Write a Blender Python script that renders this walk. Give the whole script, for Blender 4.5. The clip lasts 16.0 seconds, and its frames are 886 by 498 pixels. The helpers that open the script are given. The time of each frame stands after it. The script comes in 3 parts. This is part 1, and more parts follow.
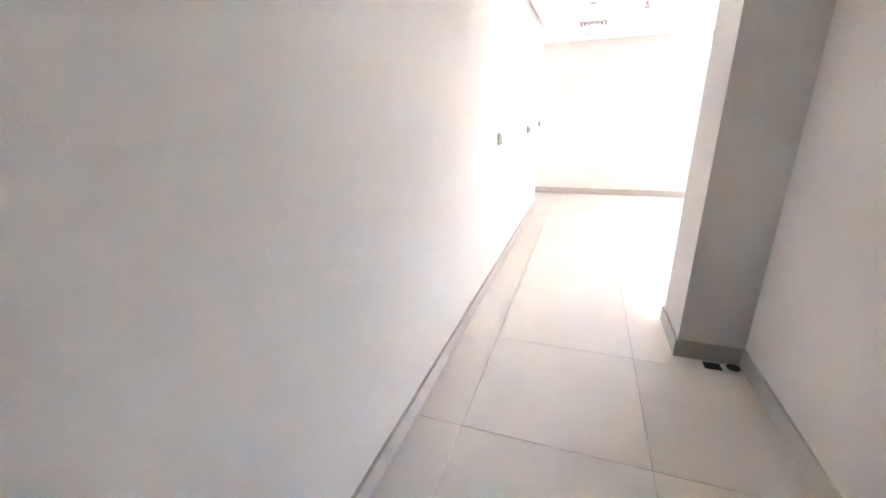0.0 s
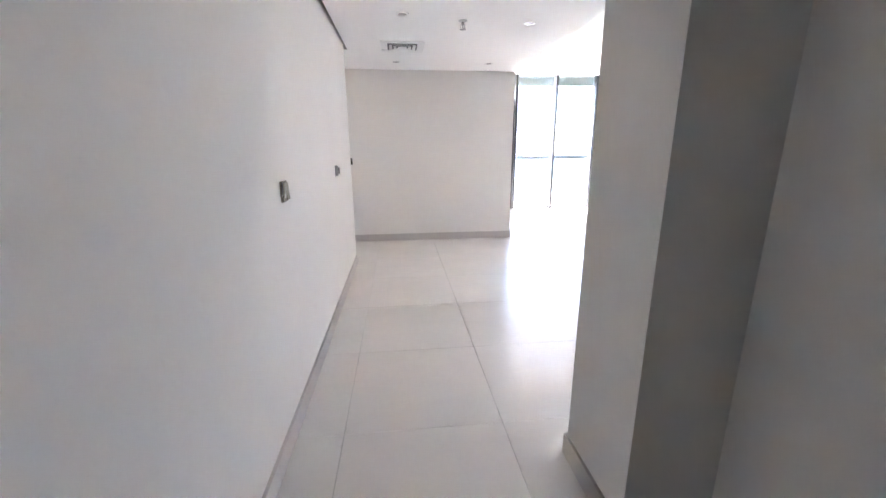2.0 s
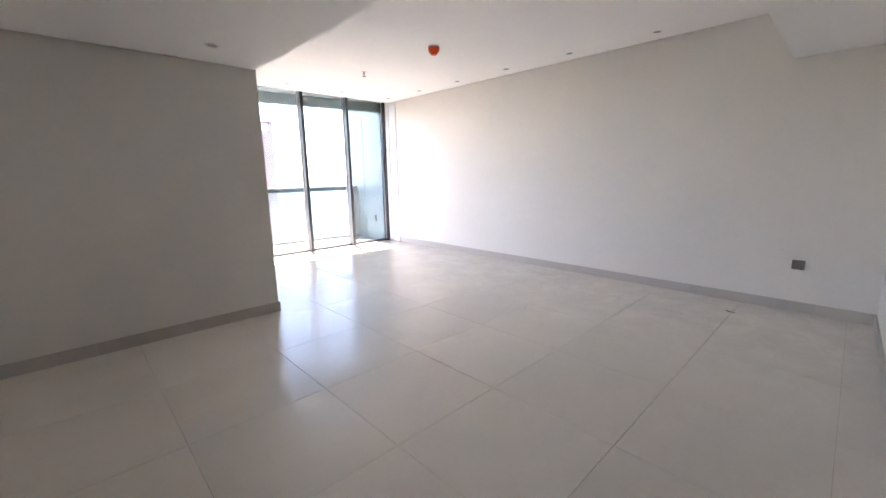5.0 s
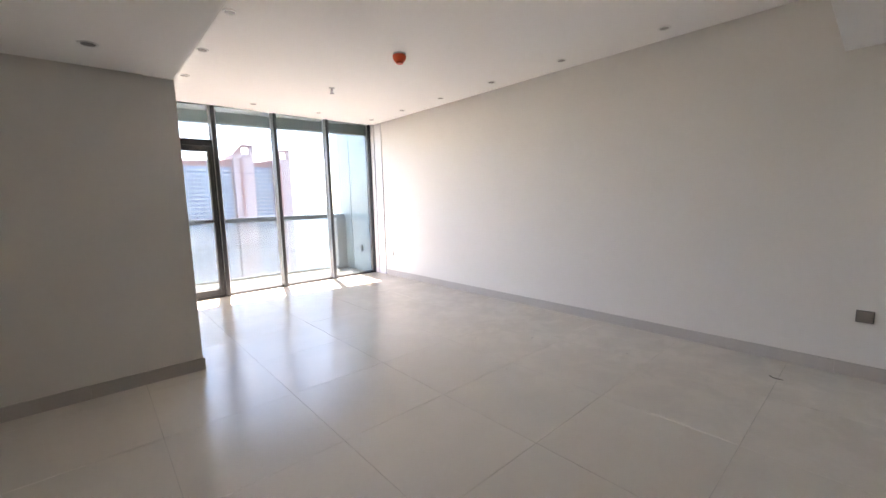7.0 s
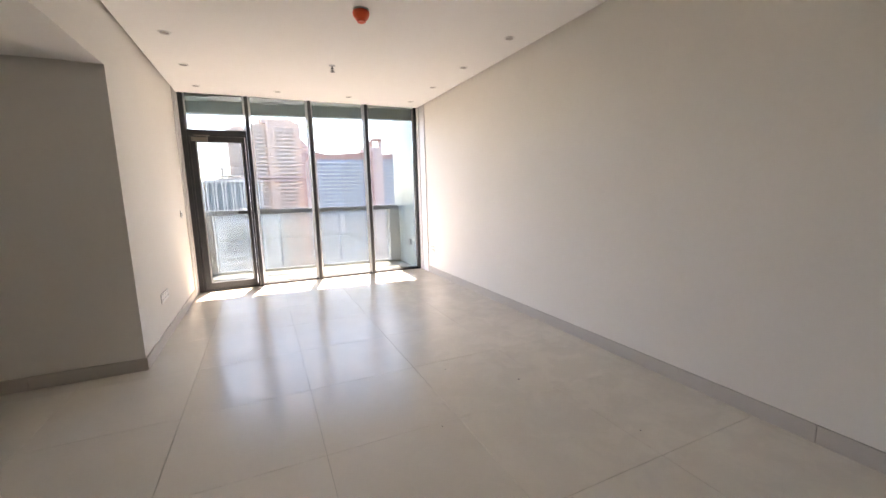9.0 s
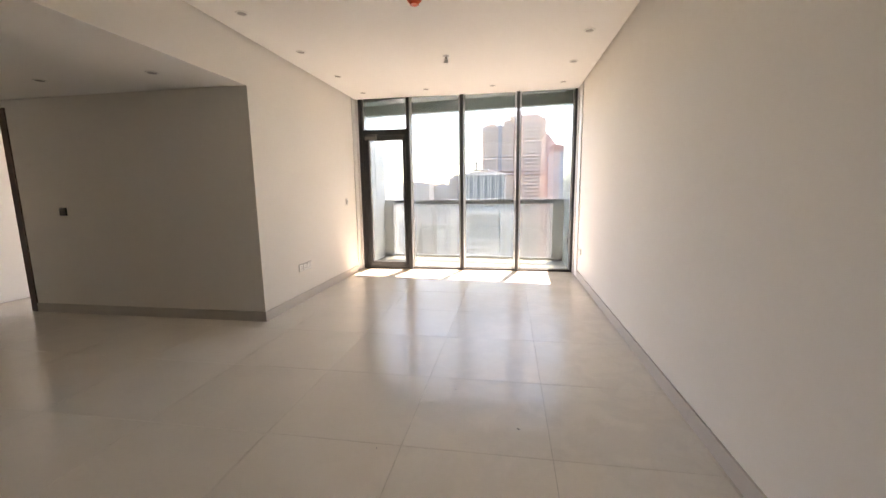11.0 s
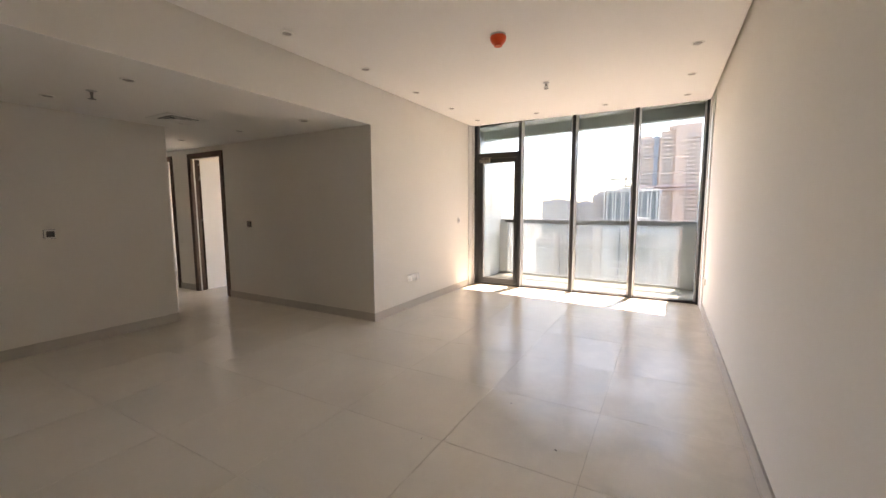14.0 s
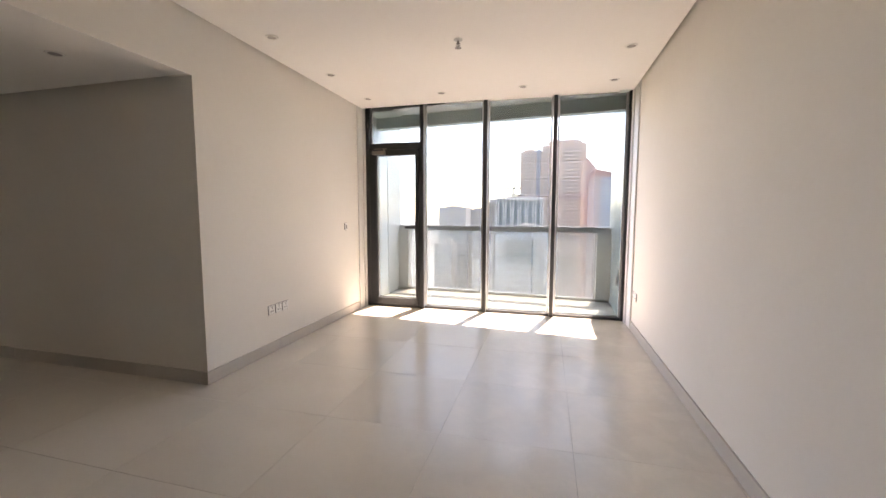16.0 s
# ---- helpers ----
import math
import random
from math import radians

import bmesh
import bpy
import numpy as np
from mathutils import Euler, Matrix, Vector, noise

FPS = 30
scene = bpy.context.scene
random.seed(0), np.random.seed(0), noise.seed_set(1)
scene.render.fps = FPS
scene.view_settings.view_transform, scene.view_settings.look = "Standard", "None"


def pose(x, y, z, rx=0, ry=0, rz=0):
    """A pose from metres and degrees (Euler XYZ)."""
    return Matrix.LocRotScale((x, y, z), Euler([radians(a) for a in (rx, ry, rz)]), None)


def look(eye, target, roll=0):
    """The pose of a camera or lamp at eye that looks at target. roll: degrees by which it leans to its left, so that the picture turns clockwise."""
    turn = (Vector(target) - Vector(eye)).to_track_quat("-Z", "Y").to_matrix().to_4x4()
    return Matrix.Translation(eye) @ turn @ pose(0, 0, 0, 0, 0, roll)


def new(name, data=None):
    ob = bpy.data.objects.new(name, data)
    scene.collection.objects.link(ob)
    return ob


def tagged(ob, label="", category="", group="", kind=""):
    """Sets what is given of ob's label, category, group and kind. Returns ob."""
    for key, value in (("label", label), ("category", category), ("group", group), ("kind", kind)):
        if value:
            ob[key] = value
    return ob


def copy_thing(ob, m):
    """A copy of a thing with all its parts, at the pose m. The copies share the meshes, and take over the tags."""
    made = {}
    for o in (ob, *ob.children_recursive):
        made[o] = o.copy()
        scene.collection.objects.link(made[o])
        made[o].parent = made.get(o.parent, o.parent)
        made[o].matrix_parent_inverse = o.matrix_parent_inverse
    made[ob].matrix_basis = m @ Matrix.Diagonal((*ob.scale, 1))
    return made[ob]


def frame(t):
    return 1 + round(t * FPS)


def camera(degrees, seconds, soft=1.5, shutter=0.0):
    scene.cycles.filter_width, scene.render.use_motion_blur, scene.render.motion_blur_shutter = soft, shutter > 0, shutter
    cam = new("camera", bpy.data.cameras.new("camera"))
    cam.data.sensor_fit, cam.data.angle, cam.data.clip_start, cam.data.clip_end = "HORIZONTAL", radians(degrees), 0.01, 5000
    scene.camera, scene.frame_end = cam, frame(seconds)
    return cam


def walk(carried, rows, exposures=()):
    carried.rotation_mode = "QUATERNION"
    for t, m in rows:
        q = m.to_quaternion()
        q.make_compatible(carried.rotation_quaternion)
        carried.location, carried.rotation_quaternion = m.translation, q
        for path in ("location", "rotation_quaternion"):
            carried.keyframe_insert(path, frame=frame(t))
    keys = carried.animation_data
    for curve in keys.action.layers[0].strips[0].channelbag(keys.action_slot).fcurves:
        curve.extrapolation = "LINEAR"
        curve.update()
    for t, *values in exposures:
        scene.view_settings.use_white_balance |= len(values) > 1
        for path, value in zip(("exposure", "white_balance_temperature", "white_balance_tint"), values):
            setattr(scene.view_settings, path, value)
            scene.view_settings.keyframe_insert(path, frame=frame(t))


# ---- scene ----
cam = camera(96.8, 16.0)
PATH = [
    (0, (0.673, -1.595, 1.375), (0.033, 0.185, 0.726), -1.4),
    (0.5, (0.625, -1.324, 1.359), (0.283, 0.555, 0.763), -1.7),
    (1, (0.565, -1.026, 1.4), (0.471, 0.891, 0.839), -1.4),
    (1.5, (0.586, -0.657, 1.372), (0.647, 1.272, 0.848), -1.1),
    (2, (0.55, -0.281, 1.371), (0.761, 1.644, 0.872), -0.3),
    (2.5, (0.511, 0.098, 1.406), (0.833, 2.012, 0.922), -0.3),
    (3, (0.507, 0.455, 1.398), (0.977, 2.344, 0.938), -0.2),
    (3.5, (0.5, 0.786, 1.379), (1.194, 2.612, 0.95), -0.3),
    (4, (0.459, 1.14, 1.407), (1.481, 2.808, 0.992), -0.2),
    (4.5, (0.574, 1.362, 1.41), (1.922, 2.783, 1.004), -0.6),
    (7, (1.639, 1.774, 1.417), (2.958, 3.256, 1.168), -1.4),
    (7.5, (1.99, 1.811, 1.409), (3.208, 3.377, 1.157), -1.7),
    (8, (2.375, 1.761, 1.421), (3.475, 3.41, 1.155), -1.7),
    (10.5, (4.473, 1.829, 1.373), (4.537, 3.806, 1.077), -1.3),
    (11, (4.796, 1.936, 1.375), (4.47, 3.887, 1.075), -0.8),
    (11.5, (5.029, 2.049, 1.349), (4.257, 3.867, 1.029), 0.3),
    (12, (5.216, 1.944, 1.356), (4.067, 3.543, 1.008), 0.4),
    (12.5, (5.273, 1.776, 1.384), (3.875, 3.161, 1.026), -0.4),
    (13, (5.298, 1.683, 1.409), (3.885, 3.056, 1.066), -1.3),
    (13.5, (5.333, 1.732, 1.416), (4.14, 3.309, 1.112), -0.7),
    (14, (5.363, 1.849, 1.425), (4.386, 3.581, 1.214), -0.3),
    (14.5, (5.327, 2.036, 1.434), (4.504, 3.854, 1.299), 0.1),
    (15, (5.168, 2.35, 1.422), (4.475, 4.222, 1.315), 0.2),
    (15.5, (5.025, 2.727, 1.371), (4.444, 4.637, 1.245), 0.1),
    (16, (4.854, 3.148, 1.378), (4.348, 5.074, 1.198), 0.1),
]
EXPOSURES = [(0.0, 8.38, 7150, 31), (1.0, 7.78, 6750, 29), (2.0, 6.98, 6600, 28), (2.5, 6.5, 6600, 28), (3.0, 6.12, 6650, 28), (3.5, 5.53, 6950, 27), (4.0, 5.35, 7000, 27), (4.5, 5.28, 7050, 27), (7.0, 4.93, 7550, 26), (8.0, 4.8, 7800, 26), (10.5, 4.63, 9000, 27), (12.5, 4.62, 9200, 28), (14.5, 4.58, 9150, 28), (16.0, 4.36, 8700, 28)]
walk(cam, [(t, look(eye, target, roll)) for t, eye, target, roll in PATH], EXPOSURES)

# ---- light ----
SUN_AZ, SUN_EL = 15.0, 65.0
world = bpy.data.worlds.new("sky")
scene.world = world
world.use_nodes = True
wn = world.node_tree.nodes
sky = wn.new("ShaderNodeTexSky")
sky.sky_type, sky.sun_disc = "NISHITA", False
sky.sun_elevation, sky.sun_rotation = radians(SUN_EL), radians(SUN_AZ)
sky.dust_density, sky.air_density = 0.9, 0.8
wn["Background"].inputs["Strength"].default_value = 0.15
world.node_tree.links.new(sky.outputs[0], wn["Background"].inputs["Color"])
sun = new("sun", bpy.data.lights.new("sun", "SUN"))
sun.data.energy, sun.data.angle, sun.data.color = 1.45, radians(0.6), (1.0, 0.985, 0.96)
ca, sa = math.cos(radians(SUN_AZ)), math.sin(radians(SUN_AZ))
ce, se = math.cos(radians(SUN_EL)), math.sin(radians(SUN_EL))
sun.matrix_world = look((sa * ce * 50, ca * ce * 50, se * 50), (0, 0, 0))


scene.cycles.max_bounces, scene.cycles.diffuse_bounces = 16, 6


# ---- materials ----
def rgb(*c):
    return (*c, 1.0)


def mat(name, color, rough=0.5, metal=0.0, var=0.06, scale=3.0, fine=60.0, bump=0.02, bump_scale=None, spec=0.5, rvar=0.1, island=0.0):
    """Base colour with two scales of variation, uneven gloss and a fine relief."""
    m = bpy.data.materials.new(name)
    m.use_nodes = True
    n, l = m.node_tree.nodes, m.node_tree.links
    b = n["Principled BSDF"]
    b.inputs["Metallic"].default_value = metal
    b.inputs["Specular IOR Level"].default_value = spec
    tc = n.new("ShaderNodeTexCoord")
    geo = n.new("ShaderNodeNewGeometry")
    big = n.new("ShaderNodeTexNoise")
    big.inputs["Scale"].default_value, big.inputs["Detail"].default_value = scale, 4.0
    small = n.new("ShaderNodeTexNoise")
    small.inputs["Scale"].default_value, small.inputs["Detail"].default_value = fine, 3.0
    for t in (big, small):
        l.new(geo.outputs["Position"], t.inputs["Vector"])
    add = n.new("ShaderNodeMath")
    add.operation = "MULTIPLY_ADD"
    l.new(small.outputs["Fac"], add.inputs[0])
    add.inputs[1].default_value = 0.4
    l.new(big.outputs["Fac"], add.inputs[2])
    ramp = n.new("ShaderNodeMapRange")
    ramp.inputs["From Min"].default_value, ramp.inputs["From Max"].default_value = 0.35, 1.05
    ramp.inputs["To Min"].default_value, ramp.inputs["To Max"].default_value = 1 - var, 1 + var
    l.new(add.outputs[0], ramp.inputs["Value"])
    mul = n.new("ShaderNodeMix")
    mul.data_type, mul.blend_type = "RGBA", "MULTIPLY"
    mul.inputs["Factor"].default_value = 1.0
    mul.inputs["A"].default_value = rgb(*color)
    l.new(ramp.outputs[0], mul.inputs["B"])
    out = mul.outputs["Result"]
    if island:
        info = n.new("ShaderNodeObjectInfo")
        r2 = n.new("ShaderNodeMapRange")
        r2.inputs["To Min"].default_value, r2.inputs["To Max"].default_value = 1 - island, 1 + island
        l.new(info.outputs["Random"], r2.inputs["Value"])
        m2 = n.new("ShaderNodeMix")
        m2.data_type, m2.blend_type = "RGBA", "MULTIPLY"
        m2.inputs["Factor"].default_value = 1.0
        l.new(out, m2.inputs["A"])
        l.new(r2.outputs[0], m2.inputs["B"])
        out = m2.outputs["Result"]
    l.new(out, b.inputs["Base Color"])
    rr = n.new("ShaderNodeMapRange")
    rr.inputs["From Min"].default_value, rr.inputs["From Max"].default_value = 0.3, 0.7
    rr.inputs["To Min"].default_value, rr.inputs["To Max"].default_value = max(0.02, rough - rvar), min(1.0, rough + rvar)
    l.new(big.outputs["Fac"], rr.inputs["Value"])
    l.new(rr.outputs[0], b.inputs["Roughness"])
    if bump:
        bn = n.new("ShaderNodeTexNoise")
        bn.inputs["Scale"].default_value, bn.inputs["Detail"].default_value = bump_scale or fine * 2, 3.0
        l.new(geo.outputs["Position"], bn.inputs["Vector"])
        bp = n.new("ShaderNodeBump")
        bp.inputs["Strength"].default_value, bp.inputs["Distance"].default_value = 0.4, bump
        l.new(bn.outputs["Fac"], bp.inputs["Height"])
        l.new(bp.outputs["Normal"], b.inputs["Normal"])
    return m


def glass_mat(name, tint, rough=0.0, milky=0.0, milk=(0.8, 0.82, 0.82)):
    """Clear pane: passes light, mirrors at grazing angles; milky: share of dust or frost."""
    m = bpy.data.materials.new(name)
    m.use_nodes = True
    n, l = m.node_tree.nodes, m.node_tree.links
    n.remove(n["Principled BSDF"])
    out = n["Material Output"]
    tr = n.new("ShaderNodeBsdfTransparent")
    tr.inputs["Color"].default_value = rgb(*tint)
    gl = n.new("ShaderNodeBsdfGlossy")
    gl.inputs["Roughness"].default_value = rough
    fr = n.new("ShaderNodeFresnel")
    fr.inputs["IOR"].default_value = 1.5
    mx = n.new("ShaderNodeMixShader")
    l.new(fr.outputs[0], mx.inputs[0])
    l.new(tr.outputs[0], mx.inputs[1])
    l.new(gl.outputs[0], mx.inputs[2])
    last = mx
    if milky:
        df = n.new("ShaderNodeBsdfDiffuse")
        df.inputs["Color"].default_value = rgb(*milk)
        tl = n.new("ShaderNodeBsdfTranslucent")
        tl.inputs["Color"].default_value = rgb(*milk)
        half = n.new("ShaderNodeMixShader")
        half.inputs[0].default_value = 0.5
        l.new(df.outputs[0], half.inputs[1])
        l.new(tl.outputs[0], half.inputs[2])
        nz = n.new("ShaderNodeTexNoise")
        nz.inputs["Scale"].default_value, nz.inputs["Detail"].default_value = 1.0, 6.0
        at = n.new("ShaderNodeNewGeometry")
        runs = n.new("ShaderNodeMapping")
        runs.inputs["Scale"].default_value = (24.0, 24.0, 1.8)
        l.new(at.outputs["Position"], runs.inputs["Vector"])
        l.new(runs.outputs["Vector"], nz.inputs["Vector"])
        rg = n.new("ShaderNodeMapRange")
        rg.inputs["From Min"].default_value, rg.inputs["From Max"].default_value = 0.3, 0.7
        rg.inputs["To Min"].default_value, rg.inputs["To Max"].default_value = milky * 0.55, milky * 1.4
        l.new(nz.outputs["Fac"], rg.inputs["Value"])
        m2 = n.new("ShaderNodeMixShader")
        l.new(rg.outputs[0], m2.inputs[0])
        l.new(mx.outputs[0], m2.inputs[1])
        l.new(half.outputs[0], m2.inputs[2])
        last = m2
    l.new(last.outputs[0], out.inputs["Surface"])
    return m


M_WALL = mat("white_wall_paint", (0.77, 0.748, 0.70), 0.9, var=0.025, scale=1.2, fine=25, bump=0.0015, bump_scale=180, spec=0.0)
M_CEIL = mat("ceiling_paint", (0.89, 0.885, 0.868), 0.92, var=0.015, scale=1.0, fine=30, bump=0.0008, bump_scale=200, spec=0.0)
M_TILE = mat("porcelain_floor_tile", (0.735, 0.695, 0.63), 0.215, var=0.035, scale=2.2, fine=40, bump=0.0003, bump_scale=30, spec=0.75, rvar=0.055, island=0.012)
tn, tl = M_TILE.node_tree.nodes, M_TILE.node_tree.links
dust = tn.new("ShaderNodeTexNoise")
dust.inputs["Scale"].default_value, dust.inputs["Detail"].default_value, dust.inputs["Roughness"].default_value = 4.6, 8.0, 0.62
dust.inputs["Distortion"].default_value = 0.6
tl.new(tn["Geometry"].outputs["Position"], dust.inputs["Vector"])
wear = tn.new("ShaderNodeMapRange")
wear.inputs["From Min"].default_value, wear.inputs["From Max"].default_value = 0.43, 0.57
wear.inputs["To Min"].default_value, wear.inputs["To Max"].default_value = 0.36, 0.92
tl.new(dust.outputs["Fac"], wear.inputs["Value"])
# builders' residue smeared over the tiles along the long wall, the rest wiped clean
axes = tn.new("ShaderNodeSeparateXYZ")
tl.new(tn["Geometry"].outputs["Position"], axes.inputs[0])
smear = tn.new("ShaderNodeMapRange")
smear.inputs["From Min"].default_value, smear.inputs["From Max"].default_value = 3.7, 4.9
smear.inputs["To Min"].default_value, smear.inputs["To Max"].default_value = 0.12, 1.0
tl.new(axes.outputs["X"], smear.inputs["Value"])
gloss = tn.new("ShaderNodeMix")
gloss.data_type = "FLOAT"
gloss.inputs["A"].default_value = 0.66
tl.new(smear.outputs[0], gloss.inputs["Factor"])
tl.new(wear.outputs[0], gloss.inputs["B"])
tl.new(gloss.outputs["Result"], tn["Principled BSDF"].inputs["Specular IOR Level"])
M_GROUT = mat("dark_grout", (0.50, 0.47, 0.43), 0.9, var=0.5, scale=0.9, fine=7, bump=0.001)
M_SKIRT = mat("skirting_tile", (0.50, 0.47, 0.43), 0.55, var=0.05, scale=3, fine=60, bump=0.0003, spec=0.3)
M_ALU = mat("dark_grey_aluminium", (0.030, 0.033, 0.036), 0.42, metal=0.3, var=0.08, scale=5, fine=120, bump=0.0002)
M_ALU_MID = mat("grey_anodised_aluminium", (0.46, 0.49, 0.50), 0.42, metal=0.7, var=0.06, scale=5, fine=120, bump=0.0002)
M_ALU_LIGHT = mat("silver_aluminium", (0.55, 0.56, 0.57), 0.42, metal=0.7, var=0.05, scale=5, fine=120, bump=0.0002)
M_PANEL = mat("white_aluminium_panel", (0.72, 0.72, 0.71), 0.4, var=0.03, scale=4, fine=50, bump=0.0003)
M_BLACK = mat("black_plastic", (0.02, 0.02, 0.021), 0.4, var=0.1, scale=20, fine=200, bump=0.0002)
M_GREY = mat("grey_metal_plate", (0.22, 0.21, 0.20), 0.35, metal=0.6, var=0.08, scale=20, fine=200, bump=0.0002)
M_SILVER = mat("silver_switch_plate", (0.52, 0.48, 0.40), 0.22, metal=0.85, var=0.06, scale=15, fine=250, bump=0.0002)
M_DARKPLATE = mat("dark_bronze_plate", (0.12, 0.11, 0.10), 0.22, metal=1.0, var=0.1, scale=15, fine=250, bump=0.0002)
M_WHITE = mat("white_plastic", (0.8, 0.8, 0.78), 0.35, var=0.02, scale=10, fine=200, bump=0.0001)
M_RED = mat("orange_red_plastic_cover", (0.75, 0.09, 0.02), 0.4, var=0.06, scale=20, fine=200, bump=0.0002)
M_WOOD = mat("dark_brown_wood", (0.085, 0.047, 0.033), 0.45, var=0.25, scale=6, fine=90, bump=0.0006)
M_LEAF = mat("white_door_paint", (0.74, 0.74, 0.73), 0.45, var=0.02, scale=2, fine=60, bump=0.0004)
M_CHROME = mat("brushed_steel", (0.6, 0.6, 0.6), 0.25, metal=1.0, var=0.05, scale=10, fine=200, bump=0.0001)
M_LENS = mat("downlight_lens", (0.45, 0.44, 0.43), 0.2, var=0.03, scale=20, fine=200, bump=0.0)
M_PANE = glass_mat("window_glass", (0.43, 0.462, 0.457))
M_RAILGLASS = glass_mat("dusty_rail_glass", (0.84, 0.86, 0.86), milky=0.15, milk=(0.9, 0.9, 0.89))
M_CONC = mat("balcony_render", (0.62, 0.61, 0.59), 0.7, var=0.05, scale=2, fine=40, bump=0.002)
M_TEAL = mat("painted_fascia", (0.58, 0.665, 0.635), 0.5, var=0.05, scale=2, fine=40, bump=0.0005)
M_BTILE = mat("balcony_floor_tile", (0.56, 0.535, 0.48), 0.5, var=0.05, scale=3, fine=50, bump=0.0005)


# ---- building helpers ----
def box(bm, x0, x1, y0, y1, z0, z1, bevel=0.0):
    vs = [bm.verts.new((x, y, z)) for z in (z0, z1) for y in (y0, y1) for x in (x0, x1)]
    fs = [bm.faces.new([vs[i] for i in f]) for f in ((0, 2, 3, 1), (4, 5, 7, 6), (0, 1, 5, 4), (2, 6, 7, 3), (0, 4, 6, 2), (1, 3, 7, 5))]
    if bevel:
        es = list({e for f in fs for e in f.edges})
        bmesh.ops.bevel(bm, geom=es, offset=bevel, segments=2, affect="EDGES", profile=0.5)
    return bm


def boxes(*rows, bevel=0.0):
    bm = bmesh.new()
    for r in rows:
        box(bm, *r, bevel=bevel)
    return bm


def lathe(rings, n=24, axis="z"):
    """Surface of revolution through (radius, height) rings, closed at both ends."""
    bm = bmesh.new()
    loops = []
    for r, h in rings:
        ring = []
        for i in range(n):
            a = 2 * math.pi * i / n
            p = (r * math.cos(a), r * math.sin(a), h)
            ring.append(bm.verts.new(p if axis == "z" else (p[0], p[2], p[1]) if axis == "y" else (p[2], p[0], p[1])))
        loops.append(ring)
    for a, b in zip(loops, loops[1:]):
        for i in range(n):
            bm.faces.new((a[i], a[(i + 1) % n], b[(i + 1) % n], b[i]))
    bm.faces.new(loops[0][::-1])
    bm.faces.new(loops[-1])
    bmesh.ops.recalc_face_normals(bm, faces=bm.faces)
    return bm


def slanted(bm, off0, off1, z0, z1, x0, x1, line):
    """A bar along a line slanted in plan, between two offsets from it."""
    (ax, ay), (bx, by) = line
    s = (by - ay) / (bx - ax)
    vs = [bm.verts.new((x, ay + s * (x - ax) + o, z)) for z in (z0, z1) for x, o in ((x0, off0), (x1, off0), (x1, off1), (x0, off1))]
    for f in ((3, 2, 1, 0), (4, 5, 6, 7), (0, 1, 5, 4), (1, 2, 6, 5), (2, 3, 7, 6), (3, 0, 4, 7)):
        bm.faces.new([vs[i] for i in f])
    return bm


def mesh_of(name, bm, material, smooth=False):
    me = bpy.data.meshes.new(name)
    bm.to_mesh(me)
    bm.free()
    me.materials.append(material)
    if smooth:
        for p in me.polygons:
            p.use_smooth = True
        me.set_sharp_from_angle(angle=radians(35))
    return me


def part(name, bm, material, parent, label="", smooth=False):
    ob = new(name, mesh_of(name, bm, material, smooth))
    ob.parent = parent
    return tagged(ob, label=label)


def structure(name, bm, material, label, category):
    return tagged(new(name, mesh_of(name, bm, material)), label=label, category=category, kind="structure")


def thing(name, m, label, category, group="", kind=""):
    ob = new(name)
    ob.empty_display_size = 0.1
    ob.matrix_basis = m
    return tagged(ob, label=label, category=category, group=group, kind=kind)


# ---- plan ----
XL, XR = 2.245, 5.86          # living room side walls
YW = 8.6                      # glazing
YP = 5.63                     # wall with the bedroom doors
YB = 1.168                    # living room back wall
YC = 0.727                    # face of the entrance nib
XN, XE = 1.275, 1.605         # nib edge, entrance side wall
YH = 4.47                     # corner of the long wall
H_LOW, H_HIGH = 2.41, 2.856
TOP = 3.2
Y0, XW = -3.0, -4.2           # closing walls
D1, D2 = (-1.715, -0.725), (-2.98, -2.19)
DTOP = 2.335
WT = 0.11                     # bedroom partition

# ---- large structure ----
structure("wall_left", boxes((-0.2, 0.0, Y0, YH, -0.02, TOP)), M_WALL, "long white painted entrance wall with a plain skirting", "wall")
structure("wall_hall_south", boxes((XW, -0.2, YH - 0.2, YH, -0.02, TOP)), M_WALL, "white painted side wall of the bedroom hall", "wall")
structure("wall_hall_end", boxes((XW - 0.2, XW, YH - 0.2, YW, -0.02, TOP)), M_WALL, "white painted wall closing the hall", "wall")
structure("wall_bedrooms_west", boxes((XW, D2[0], YP, YP + WT, -0.02, TOP), (D2[0], D2[1], YP, YP + WT, DTOP, TOP)), M_WALL, "white painted wall with a bedroom doorway at the hall's end", "wall")
structure("wall_bedrooms_middle", boxes((D2[1], D1[0], YP, YP + WT, -0.02, TOP), (D1[0], D1[1], YP, YP + WT, DTOP, TOP)), M_WALL, "white painted wall between two bedroom doorways", "wall")
structure("wall_bedrooms_east", boxes((D1[1], XL - 0.2, YP, YP + WT, -0.02, TOP), (XL - 0.2, XL, YP, YP + 0.2, -0.02, TOP)), M_WALL, "white painted wall pier beside the bedroom doorway", "wall")
structure("wall_living_left", boxes((XL - 0.2, XL, YP + 0.2, YW + 0.1, -0.02, TOP)), M_WALL, "white painted living room side wall with sockets", "wall")
structure("wall_living_right", boxes((XR, XR + 0.2, YC, YW + 0.1, -0.02, TOP)), M_WALL, "long plain white painted living room wall", "wall")
BACK = ((XN, YB), (XR, YB + 0.07))
structure("wall_living_back", slanted(boxes((XN, XR, YC, YB - 0.1, -0.02, TOP)), -0.1, 0.0, -0.02, TOP, XN, XR, BACK), M_WALL, "thick white painted nib wall between entrance and living room", "wall")
